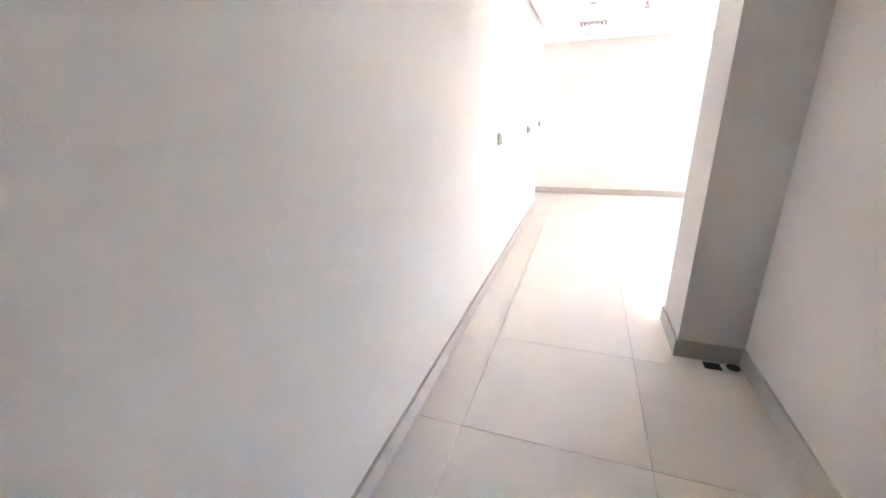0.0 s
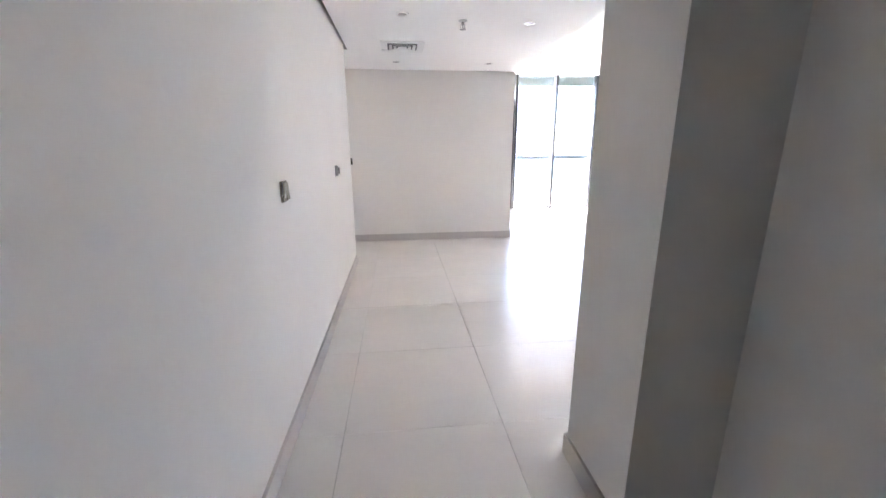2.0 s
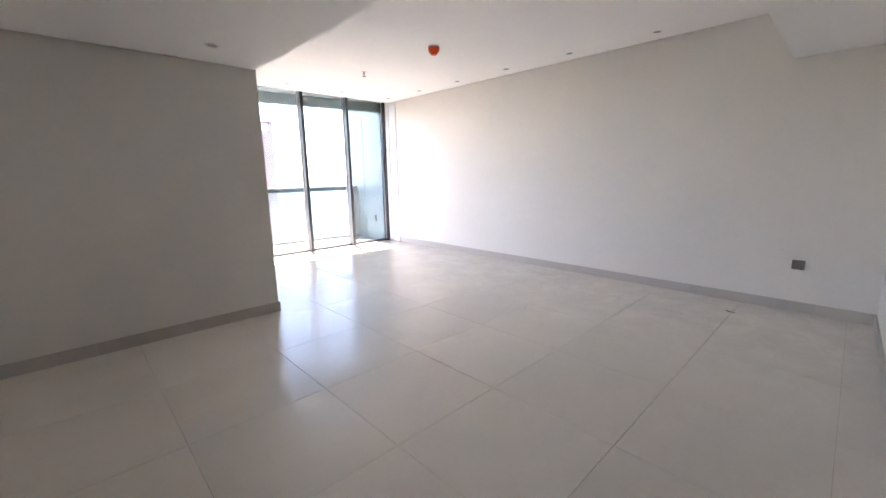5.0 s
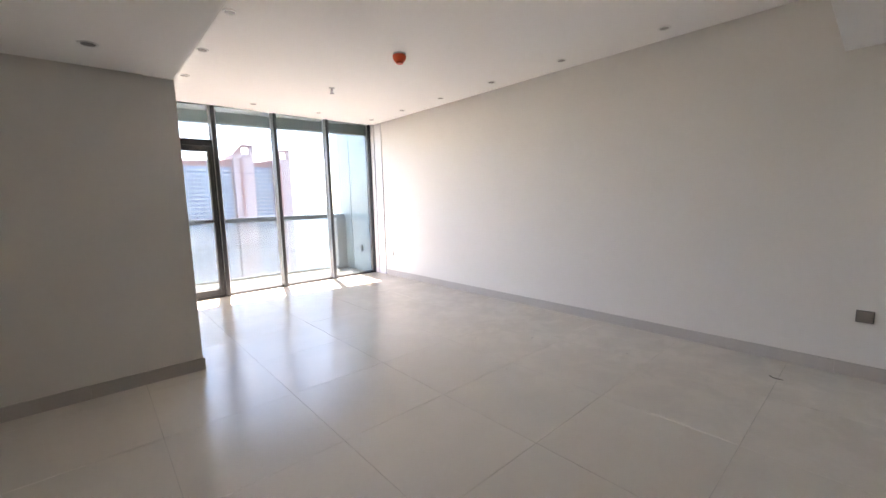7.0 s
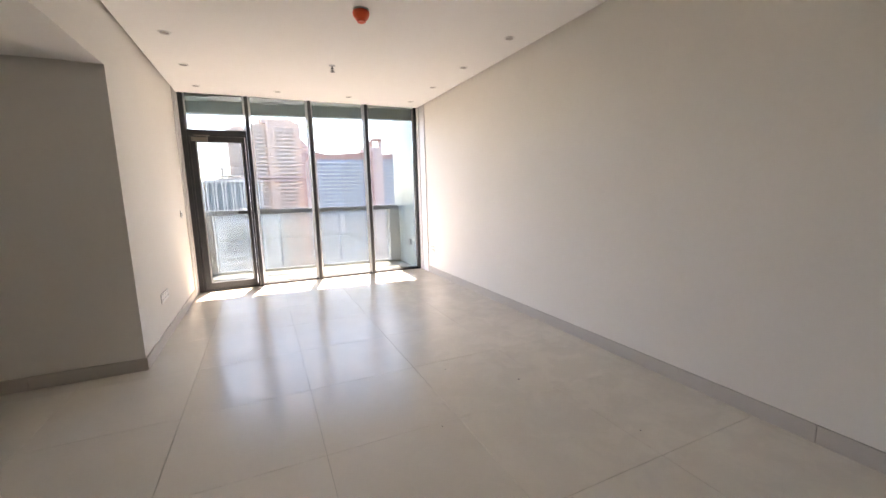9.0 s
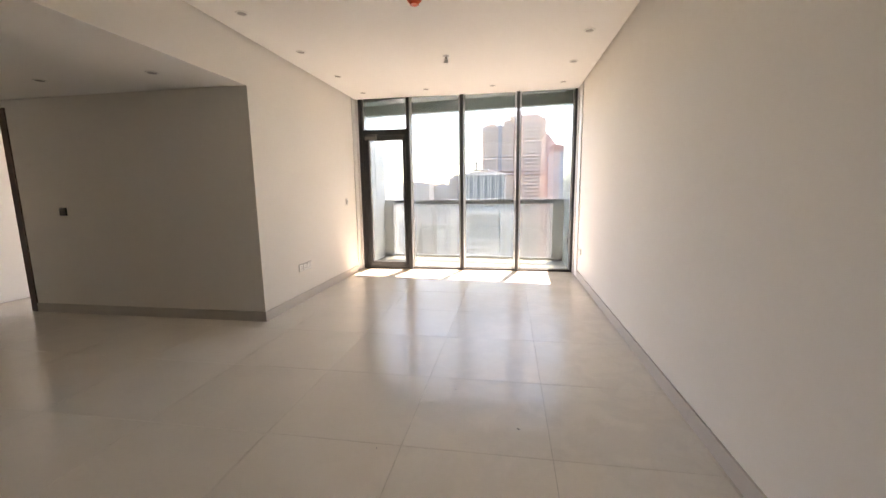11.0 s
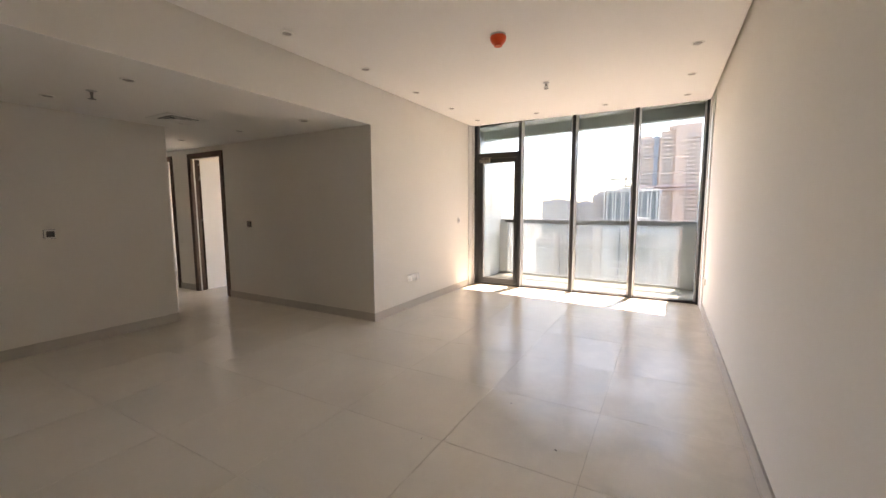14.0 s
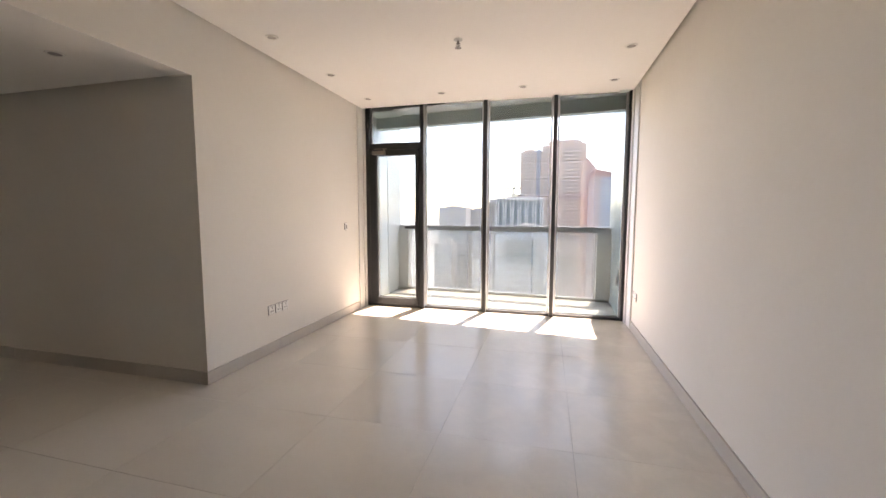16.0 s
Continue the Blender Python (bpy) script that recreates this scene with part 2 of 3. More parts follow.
structure("wall_entrance_right", boxes((XE, XE + 0.2, Y0, YC, -0.02, TOP)), M_WALL, "white painted entrance side wall", "wall")
structure("wall_entrance_back", boxes((-0.2, XE + 0.2, Y0 - 0.2, Y0, -0.02, TOP)), M_WALL, "white painted wall behind the entrance", "wall")
structure("wall_bedroom_west", boxes((-3.85, -3.65, YP + WT, YW, -0.02, TOP)), M_WALL, "white painted bedroom wall seen through a doorway", "wall")
structure("wall_between_bedrooms", boxes((-2.0, -1.85, YP + WT, YW, -0.02, TOP)), M_WALL, "white painted partition between two bedrooms", "wall")
structure("wall_bedroom_front", boxes((XW, -3.5, YW, YW + 0.2, -0.02, TOP), (-2.2, -1.4, YW, YW + 0.2, -0.02, TOP), (1.4, XL - 0.2, YW, YW + 0.2, -0.02, TOP),
                                      (-3.5, -2.2, YW, YW + 0.2, 2.5, TOP), (-1.4, 1.4, YW, YW + 0.2, 2.5, TOP)), M_WALL, "white painted facade wall with bedroom windows", "wall")

G = 0.035                     # shadow gap along the walls
structure("ceiling_low", boxes((G, XN - G, Y0 + G, YB, H_LOW, TOP - 0.3), (XN - G, XE - G, Y0 + G, YC - G, H_LOW, TOP - 0.3),
                               (G, XL, YB, 2.05, H_LOW, TOP - 0.3), (G, XL - 0.2, 2.05, YP - G, H_LOW, TOP - 0.3), (XL - 0.2, XL - 0.003, 2.05, YP - G, H_LOW, H_LOW + 0.002), (XW + G, G, YH + G, YP - G, H_LOW, TOP - 0.3)),
          M_CEIL, "lowered white plaster ceiling over the entrance", "ceiling")
structure("ceiling_back_bulkhead", boxes((XL, XR - G, YB + G, 2.05, H_LOW, TOP - 0.3)), M_CEIL, "lowered white plaster bulkhead along the back wall", "ceiling")
structure("ceiling_living", boxes((XL + G, XR - G, 2.05, 8.40, H_HIGH, TOP - 0.12)), M_CEIL, "white plaster living room ceiling with downlights", "ceiling")
structure("ceiling_slab", boxes((XW - 0.2, XR + 0.2, Y0 - 0.2, YW + 0.1, TOP - 0.1, TOP + 0.1)), M_CEIL, "concrete slab above the ceilings", "ceiling")
structure("wall_above_living_left", boxes((XL - 0.2, XL, 2.05, YP, H_LOW + 0.002, TOP)), M_WALL, "white painted upstand between the two ceilings", "wall")


def skirting(name, runs, step=0.8):
    """Tile skirting laid in lengths with hairline joints; each length is a piece."""
    base = thing(name, pose(0, 0, 0), "beige grey tile skirting along the foot of the wall", "skirting", kind="structure")
    for x0, x1, y0, y1 in runs:
        along_x = x1 - x0 > y1 - y0
        a0, a1 = (x0, x1) if along_x else (y0, y1)
        n = max(1, round((a1 - a0) / step))
        for k in range(n):
            p0 = a0 + (a1 - a0) * k / n + (0.0006 if k else 0.0)
            p1 = a0 + (a1 - a0) * (k + 1) / n - (0.0006 if k < n - 1 else 0.0)
            r = (p0, p1, y0, y1) if along_x else (x0, x1, p0, p1)
            part("skirting_tile", boxes((*r, 0.0, 0.105), bevel=0.002), M_SKIRT, base)
    return base


K = 0.014
skirting("baseboard_left", [(0.0, 0.016, Y0, YH), (XW, 0.016, YH, YH + K)])
skirting("baseboard_bedrooms", [(D1[1], XL + K, YP - K, YP), (D2[1], D1[0], YP - K, YP), (XW, D2[0], YP - K, YP)])
skirting("baseboard_living_left", [(XL, XL + K, YP, 8.28)])
skirting("baseboard_living_right", [(XR - K, XR, YB, 8.16)])
back = skirting("baseboard_back", [(XN - K, XN, YC - K, YB + K)])
for k in range(6):
    w = (XR - K - XN) / 6
    part("skirting_tile", slanted(bmesh.new(), 0.0, K, 0.0, 0.105, XN + w * k + 0.0006, XN + w * (k + 1) - 0.0006, BACK), M_SKIRT, back)
skirting("baseboard_entrance", [(XN, XE, YC - K, YC), (XE - K, XE, Y0, YC - K)])
skirting("baseboard_bedroom_inside", [(-3.65, -3.65 + K, YP + WT, YW), (-1.85, -1.85 + K, YP + WT, YW)])

# ---- glazing ----
MULL = (3.135, 4.03, 4.935)
win = thing("window_1", pose(0, 0, 0), "full-height glazed wall with dark grey aluminium mullions", "window", kind="structure")
for x in MULL:
    mull = part("mullion", boxes((x - 0.027, x + 0.027, YW - 0.085, YW + 0.05, 0, TOP - 0.1), (x - 0.018, x + 0.018, YW + 0.05, YW + 0.075, 0, TOP - 0.1), bevel=0.003), M_ALU_MID, win)
    part("front_cap", boxes((x - 0.025, x + 0.025, YW - 0.102, YW - 0.0855, 0, TOP - 0.1), bevel=0.003), M_ALU, mull, "dark grey front cap")
part("jamb", boxes((2.262, 2.33, YW - 0.08, YW + 0.05, 0, TOP - 0.1), bevel=0.003), M_ALU, win)
part("jamb", boxes((5.80, 5.845, YW - 0.08, YW + 0.05, 0, TOP - 0.1), bevel=0.003), M_ALU, win)
part("sill", boxes((3.155, 5.80, YW - 0.06, YW + 0.05, 0.0, 0.035), bevel=0.003), M_ALU, win)
part("transom", boxes((2.33, 3.105, YW - 0.06, YW + 0.05, 2.325, 2.385), bevel=0.003), M_ALU, win)
for a, b, z0 in ((2.33, 3.105, 2.385), (3.165, 4.0, 0.035), (4.06, 4.905, 0.035), (4.965, 5.80, 0.035)):
    p = part("pane", boxes((a, b, YW - 0.006, YW + 0.006, z0, TOP - 0.1)), M_PANE, win)
    p.visible_shadow = False
    part("glazing_bead", boxes((a, a + 0.022, YW - 0.02, YW - 0.007, z0, TOP - 0.1), (b - 0.022, b, YW - 0.02, YW - 0.007, z0, TOP - 0.1), bevel=0.002), M_ALU_LIGHT, win, "silver glazing bead")

door = thing("balcony_door", pose(2.33, YW, 0), "closed glazed balcony door in a dark grey aluminium frame", "door")
part("door_frame", boxes((0, 0.03, -0.07, 0.05, 0, 2.325), (0.748, 0.775, -0.07, 0.05, 0, 2.325), (0.03, 0.748, -0.07, 0.05, 2.29, 2.325), (0.03, 0.748, -0.07, 0.05, 0, 0.04), bevel=0.003), M_ALU, door)
leaf = part("door_leaf", boxes((0.036, 0.105, -0.085, 0.03, 0.046, 2.285), (0.705, 0.744, -0.085, 0.03, 0.046, 2.285), (0.105, 0.705, -0.085, 0.03, 2.21, 2.285), (0.105, 0.705, -0.085, 0.03, 0.046, 0.13), bevel=0.004), M_ALU, door)
p = part("pane", boxes((0.105, 0.705, -0.03, -0.018, 0.13, 2.21)), M_PANE, leaf)
p.visible_shadow = False
part("glazing_bead", boxes((0.105, 0.12, -0.05, -0.031, 0.13, 2.21), (0.69, 0.705, -0.05, -0.031, 0.13, 2.21), bevel=0.002), M_ALU_LIGHT, leaf, "silver glazing bead")
part("handle", boxes((0.698, 0.732, -0.097, -0.085, 1.10, 1.26), (0.706, 0.724, -0.14, -0.097, 1.17, 1.19), (0.565, 0.727, -0.152, -0.128, 1.160, 1.196), bevel=0.004), M_BLACK, leaf, "black lever handle")
part("door_closer", boxes((0.06, 0.26, -0.13, -0.086, 2.217, 2.27), (0.10, 0.30, -0.145, -0.131, 2.29, 2.30), (0.25, 0.268, -0.16, -0.131, 2.205, 2.29), bevel=0.004), M_GREY, leaf, "grey door closer with a folded arm")

structure("trim_left", boxes((XL, XL + 0.018, 8.30, 8.44, 0, TOP - 0.12), (XL, XL + 0.03, 8.452, 8.52, 0, TOP - 0.12), bevel=0.003), M_PANEL, "white aluminium closing panel beside the glazing", "trim")
structure("trim_right", boxes((XR - 0.018, XR, 8.18, 8.40, 0, TOP - 0.12), (XR - 0.03, XR, 8.412, 8.52, 0, TOP - 0.12), bevel=0.003), M_PANEL, "white aluminium closing panel beside the glazing", "trim")
for i, (a, b) in enumerate(((-3.5, -2.2), (-1.4, 1.4))):
    w = thing("window_%d" % (i + 2), pose(0, 0, 0), "bedroom window with a dark aluminium frame", "window", kind="structure")
    part("window_frame", boxes((a, a + 0.06, YW + 0.04, YW + 0.16, 0, 2.5), (b - 0.06, b, YW + 0.04, YW + 0.16, 0, 2.5), (a + 0.06, b - 0.06, YW + 0.04, YW + 0.16, 2.44, 2.5), (a + 0.06, b - 0.06, YW + 0.04, YW + 0.16, 0, 0.06)), M_ALU, w)
    p = part("pane", boxes((a + 0.06, b - 0.06, YW + 0.09, YW + 0.10, 0.06, 2.44)), M_PANE, w)
    p.visible_shadow = False

# ---- balcony ----
FRONT = ((2.25, 10.10), (5.87, 9.80))

balcony_floor = structure("balcony_floor", slanted(bmesh.new(), -1.6, 0.15, -0.3, -0.03, 2.0, 6.1, FRONT), M_BTILE, "beige tiled balcony floor", "floor")
# One paint in two colours: right carries shade and sky tint, left sunlight.
M_SCREEN_SHADED = mat("shaded_glossy_wall_panel", (0.45, 0.54, 0.55), 0.17, rvar=0.08, var=0.03, scale=2, fine=40, bump=0.0003)
M_SCREEN_LIT = mat("lit_glossy_wall_panel", (0.62, 0.66, 0.67), 0.10, rvar=0.04, var=0.03, scale=2, fine=40, bump=0.0003)
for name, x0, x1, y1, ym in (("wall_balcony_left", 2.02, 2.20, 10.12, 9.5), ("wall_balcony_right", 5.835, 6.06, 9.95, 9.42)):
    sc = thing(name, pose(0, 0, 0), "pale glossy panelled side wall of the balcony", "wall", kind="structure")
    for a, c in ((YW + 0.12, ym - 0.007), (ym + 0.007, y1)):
        part("panel", boxes((x0, x1, a, c, -0.03, TOP + 0.3), bevel=0.003), M_SCREEN_SHADED if x0 > 4 else M_SCREEN_LIT, sc)
plate_out = thing("outdoor_socket", pose(5.835, 9.05, 0.45, 0, 0, 90), "small grey outdoor socket on the balcony wall", "socket")
part("plate", boxes((-0.045, 0.045, 0, 0.03, -0.06, 0.06), bevel=0.004), M_GREY, plate_out)
SL = ((2.25, 9.13), (5.87, 8.78))
structure("ceiling_balcony", slanted(bmesh.new(), -0.42, -0.05, 2.89, 3.4, 1.9, 6.2, SL), M_CEIL, "white balcony ceiling under the slab", "ceiling")
structure("balcony_fascia", slanted(bmesh.new(), -0.05, 0.10, 2.71, 3.4, 1.9, 6.2, SL), M_TEAL, "grey green slab edge above the balcony", "fascia")
for name, x0, x1, e in (("ceiling_border_left", 2.2, 2.63, 2.63), ("ceiling_border_right", 5.70, 5.835, 5.68)):
    border = structure(name, slanted(bmesh.new(), -0.40, -0.052, 2.878, 2.889, x0, x1, SL), M_TEAL, "grey green border panel of the balcony ceiling", "ceiling")
    part("edge_trim", slanted(bmesh.new(), -0.40, -0.053, 2.872, 2.8775, e, e + 0.022, SL), M_ALU_LIGHT, border, "silver edge trim")
rail = thing("balcony_railing", pose(0, 0, 0), "glass balcony railing with a flat metal handrail", "railing")
part("handrail", slanted(bmesh.new(), -0.06, 0.06, 1.075, 1.165, 2.20, 5.835, FRONT), M_ALU_LIGHT, rail, "flat silver handrail")
part("bottom_rail", slanted(bmesh.new(), -0.03, 0.03, -0.03, 0.015, 2.20, 5.835, FRONT), M_ALU_LIGHT, rail)
for a, b in ((2.426, 3.50), (3.52, 4.62), (4.64, 5.602)):
    p = part("pane", slanted(bmesh.new(), -0.006, 0.006, 0.015, 1.075, a, b, FRONT), M_RAILGLASS, rail)
    p.visible_shadow = False
for x in (2.42, 5.612):
    part("edge_strip", slanted(bmesh.new(), -0.009, 0.009, 0.015, 1.075, x - 0.008, x + 0.004, FRONT), M_PANEL, rail, "pale glass edge strip")
for x in (2.20, 5.63):
    part("end_post", slanted(bmesh.new(), -0.10, 0.04, 0.015, 1.075, x, x + (0.19 if x < 3 else 0.205), FRONT), M_CONC, rail, "pale rendered end post")

# ---- bedroom doors ----
def inner_door(name, x0, x1, hinge):
    """Door lining with architraves in the wall, hinged leaf standing open into the room."""
    w, f = x1 - x0, 0.085
    d = thing(name, pose(x0, YP, 0), "open white door in a dark brown wooden frame", "door", kind="structure")
    part("door_frame", boxes((-0.0, f, -0.015, 0.035, 0, DTOP), (w - f, w, -0.015, 0.035, 0, DTOP), (f, w - f, -0.015, 0.035, DTOP - f, DTOP), bevel=0.004), M_WOOD, d)
    part("door_lining", boxes((0.02, f - 0.004, 0.035, WT - 0.05, 0, DTOP - 0.02), (w - f + 0.004, w - 0.02, 0.035, WT - 0.009, 0, DTOP - 0.02), (f - 0.004, w - f + 0.004, 0.035, WT - 0.009, DTOP - f + 0.004, DTOP - 0.02)), M_LEAF, d, "pale grey door lining")
    part("door_stop", boxes((0.02, f + 0.004, WT - 0.049, WT + 0.014, 0, DTOP - f), (w - f - 0.004, w - 0.02, WT - 0.008, WT + 0.014, 0, DTOP - f), bevel=0.002), M_WOOD, d)
    lw = w - 2 * f - 0.01
    leaf = part("door_leaf", boxes((0, lw, 0, 0.044, 0.008, DTOP - f - 0.006), bevel=0.002), M_LEAF, d, "white door leaf")
    leaf.matrix_basis = pose(f + 0.03, WT + 0.018, 0, 0, 0, 88) if hinge == "west" else pose(w - f + 0.04, WT + 0.018, 0, 0, 0, 88)
    part("edge_band", boxes((-0.004, -0.0005, 0.001, 0.043, 0.01, DTOP - f - 0.01)), M_WOOD, leaf, "dark brown leaf edge")
    for z in (0.25, 1.15, 1.9, 2.08):
        part("hinge", boxes((-0.009, -0.0045, 0.004, 0.036, z, z + 0.10), bevel=0.001), M_CHROME, leaf, "steel hinge")
    part("handle", boxes((lw - 0.09, lw - 0.05, -0.008, 0.0, 0.98, 1.14), (lw - 0.17, lw - 0.06, -0.05, -0.03, 1.05, 1.07), (lw - 0.075, lw - 0.06, -0.03, -0.008, 1.052, 1.068), bevel=0.002), M_CHROME, leaf, "steel lever handle")
    return d


inner_door("door_1", *D1, "west")
inner_door("door_2", *D2, "east")

# ---- ceiling fittings ----
def downlight():
    d = thing("downlight", pose(0, 0, 0), "round white recessed downlight, switched off", "downlight", group="ceiling downlights")
    part("trim_ring", lathe([(0.036, 0.003), (0.038, -0.006), (0.050, -0.006), (0.054, 0.001), (0.04, 0.003)]), M_WHITE, d, smooth=True)
    part("lens", lathe([(0.001, -0.001), (0.022, -0.0015), (0.036, -0.004), (0.036, 0.002)]), M_LENS, d, "grey lens", smooth=True)
    return d


ROWS = (3.18, 4.19, 5.17, 6.13, 7.07, 7.98)
SPOTS = [(x, y, H_HIGH) for y in ROWS for x in (2.575, 5.54)] + [(3.56, 7.98, H_HIGH), (4.55, 7.98, H_HIGH)]
SPOTS += [(0.62, 3.25, H_LOW), (1.72, 3.40, H_LOW), (0.56, 5.07, H_LOW), (1.735, 5.08, H_LOW), (1.64, 1.77, H_LOW), (0.62, 1.5, H_LOW), (-0.78, 5.06, H_LOW)]
first = None
for s in SPOTS:
    if first is None:
        first = downlight()
        first.matrix_basis = pose(*s)
    else:
        copy_thing(first, pose(*s))


def square_ring(o, i, z0, z1):
    return [(-o, o, -o, -i, z0, z1), (-o, o, i, o, z0, z1), (-o, -i, -i, i, z0, z1), (i, o, -i, i, z0, z1)]


def vent(x, y):
    v = thing("ceiling_vent", pose(x, y, H_LOW), "square white ceiling air vent with nested louvres", "vent", group="ceiling vents")
    part("frame", boxes(*square_ring(0.225, 0.155, -0.008, 0.001), bevel=0.002), M_WHITE, v)
    part("backing", boxes((-0.155, 0.155, -0.155, 0.155, -0.0025, -0.0005)), M_BLACK, v, "black duct behind the louvres")
    for o, i in ((0.138, 0.108), (0.092, 0.062)):
        bm = bmesh.new()
        for s in range(4):
            c, n = math.cos(s * math.pi / 2), math.sin(s * math.pi / 2)
            pts = [(-o, -o, -0.018), (o, -o, -0.018), (i, -i, -0.004), (-i, -i, -0.004), (-o, -o, -0.016), (o, -o, -0.016), (i, -i, -0.002), (-i, -i, -0.002)]
            vs = [bm.verts.new((c * a - n * q, n * a + c * q, z)) for a, q, z in pts]
            for f in ((0, 1, 2, 3), (7, 6, 5, 4), (0, 4, 5, 1), (3, 2, 6, 7)):
                bm.faces.new([vs[k] for k in f])
        bmesh.ops.recalc_face_normals(bm, faces=bm.faces)
        part("louvre", bm, M_WHITE, v)
    part("centre_plate", boxes((-0.045, 0.045, -0.045, 0.045, -0.014, -0.010), bevel=0.001), M_WHITE, v)
    return v


vent(0.63, 4.31)
vent(0.72, 2.31)


M_SPRINK = mat("dark_chrome", (0.30, 0.30, 0.30), 0.3, metal=1.0, var=0.08, scale=20, fine=200, bump=0.0001)


def sprinkler(x, y, z):
    s = thing("sprinkler", pose(x, y, z), "small chrome fire sprinkler head in the ceiling", "sprinkler", group="sprinklers")
    part("escutcheon", lathe([(0.038, 0.001), (0.038, -0.003), (0.026, -0.007), (0.012, -0.012)], 24), M_ALU_LIGHT, s, "silver ceiling cup", smooth=True)
    part("body", lathe([(0.012, -0.012), (0.012, -0.032), (0.006, -0.035), (0.005, -0.066)], 14), M_SPRINK, s, smooth=True)
    for q in (-0.0155, 0.0155):
        part("arm", boxes((q - 0.0025, q + 0.0025, -0.003, 0.003, -0.066, -0.030)), M_SPRINK, s)
    part("deflector", lathe([(0.026, -0.066), (0.028, -0.069), (0.006, -0.072)], 16), M_SPRINK, s, smooth=True)


sprinkler(4.085, 6.57, H_HIGH)
sprinkler(1.13, 3.38, H_LOW)

sm = thing("smoke_detector", pose(4.075, 5.09, H_HIGH), "smoke detector under an orange red dust cover", "smoke detector")
part("base", lathe([(0.064, 0.001), (0.064, -0.014), (0.056, -0.018)], 28), M_ALU_LIGHT, sm, "grey mounting base", smooth=True)
part("dust_cover", lathe([(0.064, -0.0145), (0.067, -0.022), (0.066, -0.036), (0.061, -0.052), (0.048, -0.072), (0.036, -0.078), (0.034, -0.092), (0.030, -0.094), (0.006, -0.090)], 28), M_RED, sm, "orange red plastic cover", smooth=True)
sm2 = thing("smoke_detector", pose(-1.23, 5.02, H_LOW), "white smoke detector on the hall ceiling", "smoke detector")
part("base", lathe([(0.055, 0.001), (0.055, -0.014), (0.048, -0.020), (0.045, -0.04), (0.02, -0.048)], 28), M_WHITE, sm2, smooth=True)


# ---- wall plates ----
def plate(name, m, label, w=0.086, h=0.086, material=None, depth=0.012, slots=(), inner=None, group=""):
    """A wall plate in its own axes: x along the wall, y out of it, z up."""
    t = thing(name, m, label, name.replace("_", " "), group=group)
    # Black rim stands in for the thin shadow round the plate.
    part("shadow_outline", boxes((-w / 2 - 0.003, w / 2 + 0.003, 0, 0.004, -h / 2 - 0.003, h / 2 + 0.003)), M_BLACK, t, "black rim painted in as the plate's shadow outline")
    body = part("plate", boxes((-w / 2, w / 2, -0.0, depth, -h / 2, h / 2), bevel=0.003), material or M_WHITE, t)
    if inner:
        iw, ih, im = inner
        part("insert", boxes((-iw / 2, iw / 2, depth - 0.002, depth + 0.003, -ih / 2, ih / 2), bevel=0.001), im, t)
    for sx, sz, sw, sh in slots:
        part("slot", boxes((sx - sw / 2, sx + sw / 2, depth - 0.004, depth + 0.0008, sz - sh / 2, sz + sh / 2)), M_BLACK, t, "dark pin hole")
    return t


PINS = ((0, 0.018, 0.009, 0.018), (-0.015, -0.014, 0.016, 0.009), (0.015, -0.014, 0.016, 0.009), (0.0, 0.036, 0.05, 0.004))
sw = thing("light_switch", pose(0.0, 1.668, 1.174, 0, 0, -90), "brushed silver double rocker light switch on the entrance wall", "light switch")
part("frame", boxes((-0.048, 0.048, 0, 0.010, -0.05, 0.05), bevel=0.004), M_SILVER, sw)
part("gap", boxes((-0.042, 0.042, 0.0095, 0.0106, -0.044, 0.044)), M_BLACK, sw, "dark gap round the rockers")
for x, tilt in ((-0.021, 3), (0.021, -3)):
    r = part("rocker", boxes((-0.0195, 0.0195, 0, 0.008, -0.041, 0.041), bevel=0.002), M_SILVER, sw)
    r.matrix_basis = pose(x, 0.0115, 0, tilt, 0, 0)
plate("thermostat", pose(0.0, 3.34, 1.178, 0, 0, -90), "white framed thermostat with a dark display", 0.086, 0.086, depth=0.026, inner=(0.062, 0.06, M_BLACK))
plate("blank_plate", pose(-0.15, YP, 1.185, 0, 0, 180), "small dark bronze blank plate on the bedroom wall", 0.08, 0.085, M_DARKPLATE, 0.02)
for y in (6.405, 6.51, 6.615):
    plate("wall_socket", pose(XL, y, 0.428, 0, 0, -90), "white wall socket with dark pin holes", slots=PINS, group="sockets on the living room wall")
for y in (7.98, 8.085):
    plate("wall_socket", pose(XR, y, 0.43, 0, 0, 90), "white wall socket near the glazing", slots=PINS, group="sockets near the glazing")
plate("light_switch", pose(XL, 7.93, 1.2, 0, 0, -90), "small white switch beside the balcony door", 0.06, 0.086, inner=(0.03, 0.05, M_GREY))
plate("wall_socket", pose(XR, 1.81, 0.475, 0, 0, 90), "grey metal socket plate low on the wall", 0.09, 0.085, M_GREY, 0.012, inner=(0.06, 0.05, M_GREY))

fb = thing("floor_box", pose(1.45, 0.665, 0), "black square cutout with open box in the floor tile", "floor box")
part("opening", boxes((-0.042, 0.042, -0.032, 0.032, 0.0, 0.003)), M_BLACK, fb)
fb2 = thing("floor_box", pose(1.555, 0.682, 0), "small dark opening in the floor beside the wall", "floor box")
part("opening", lathe([(0.034, 0.0), (0.034, 0.003), (0.02, 0.0035)], 20), M_BLACK, fb2)


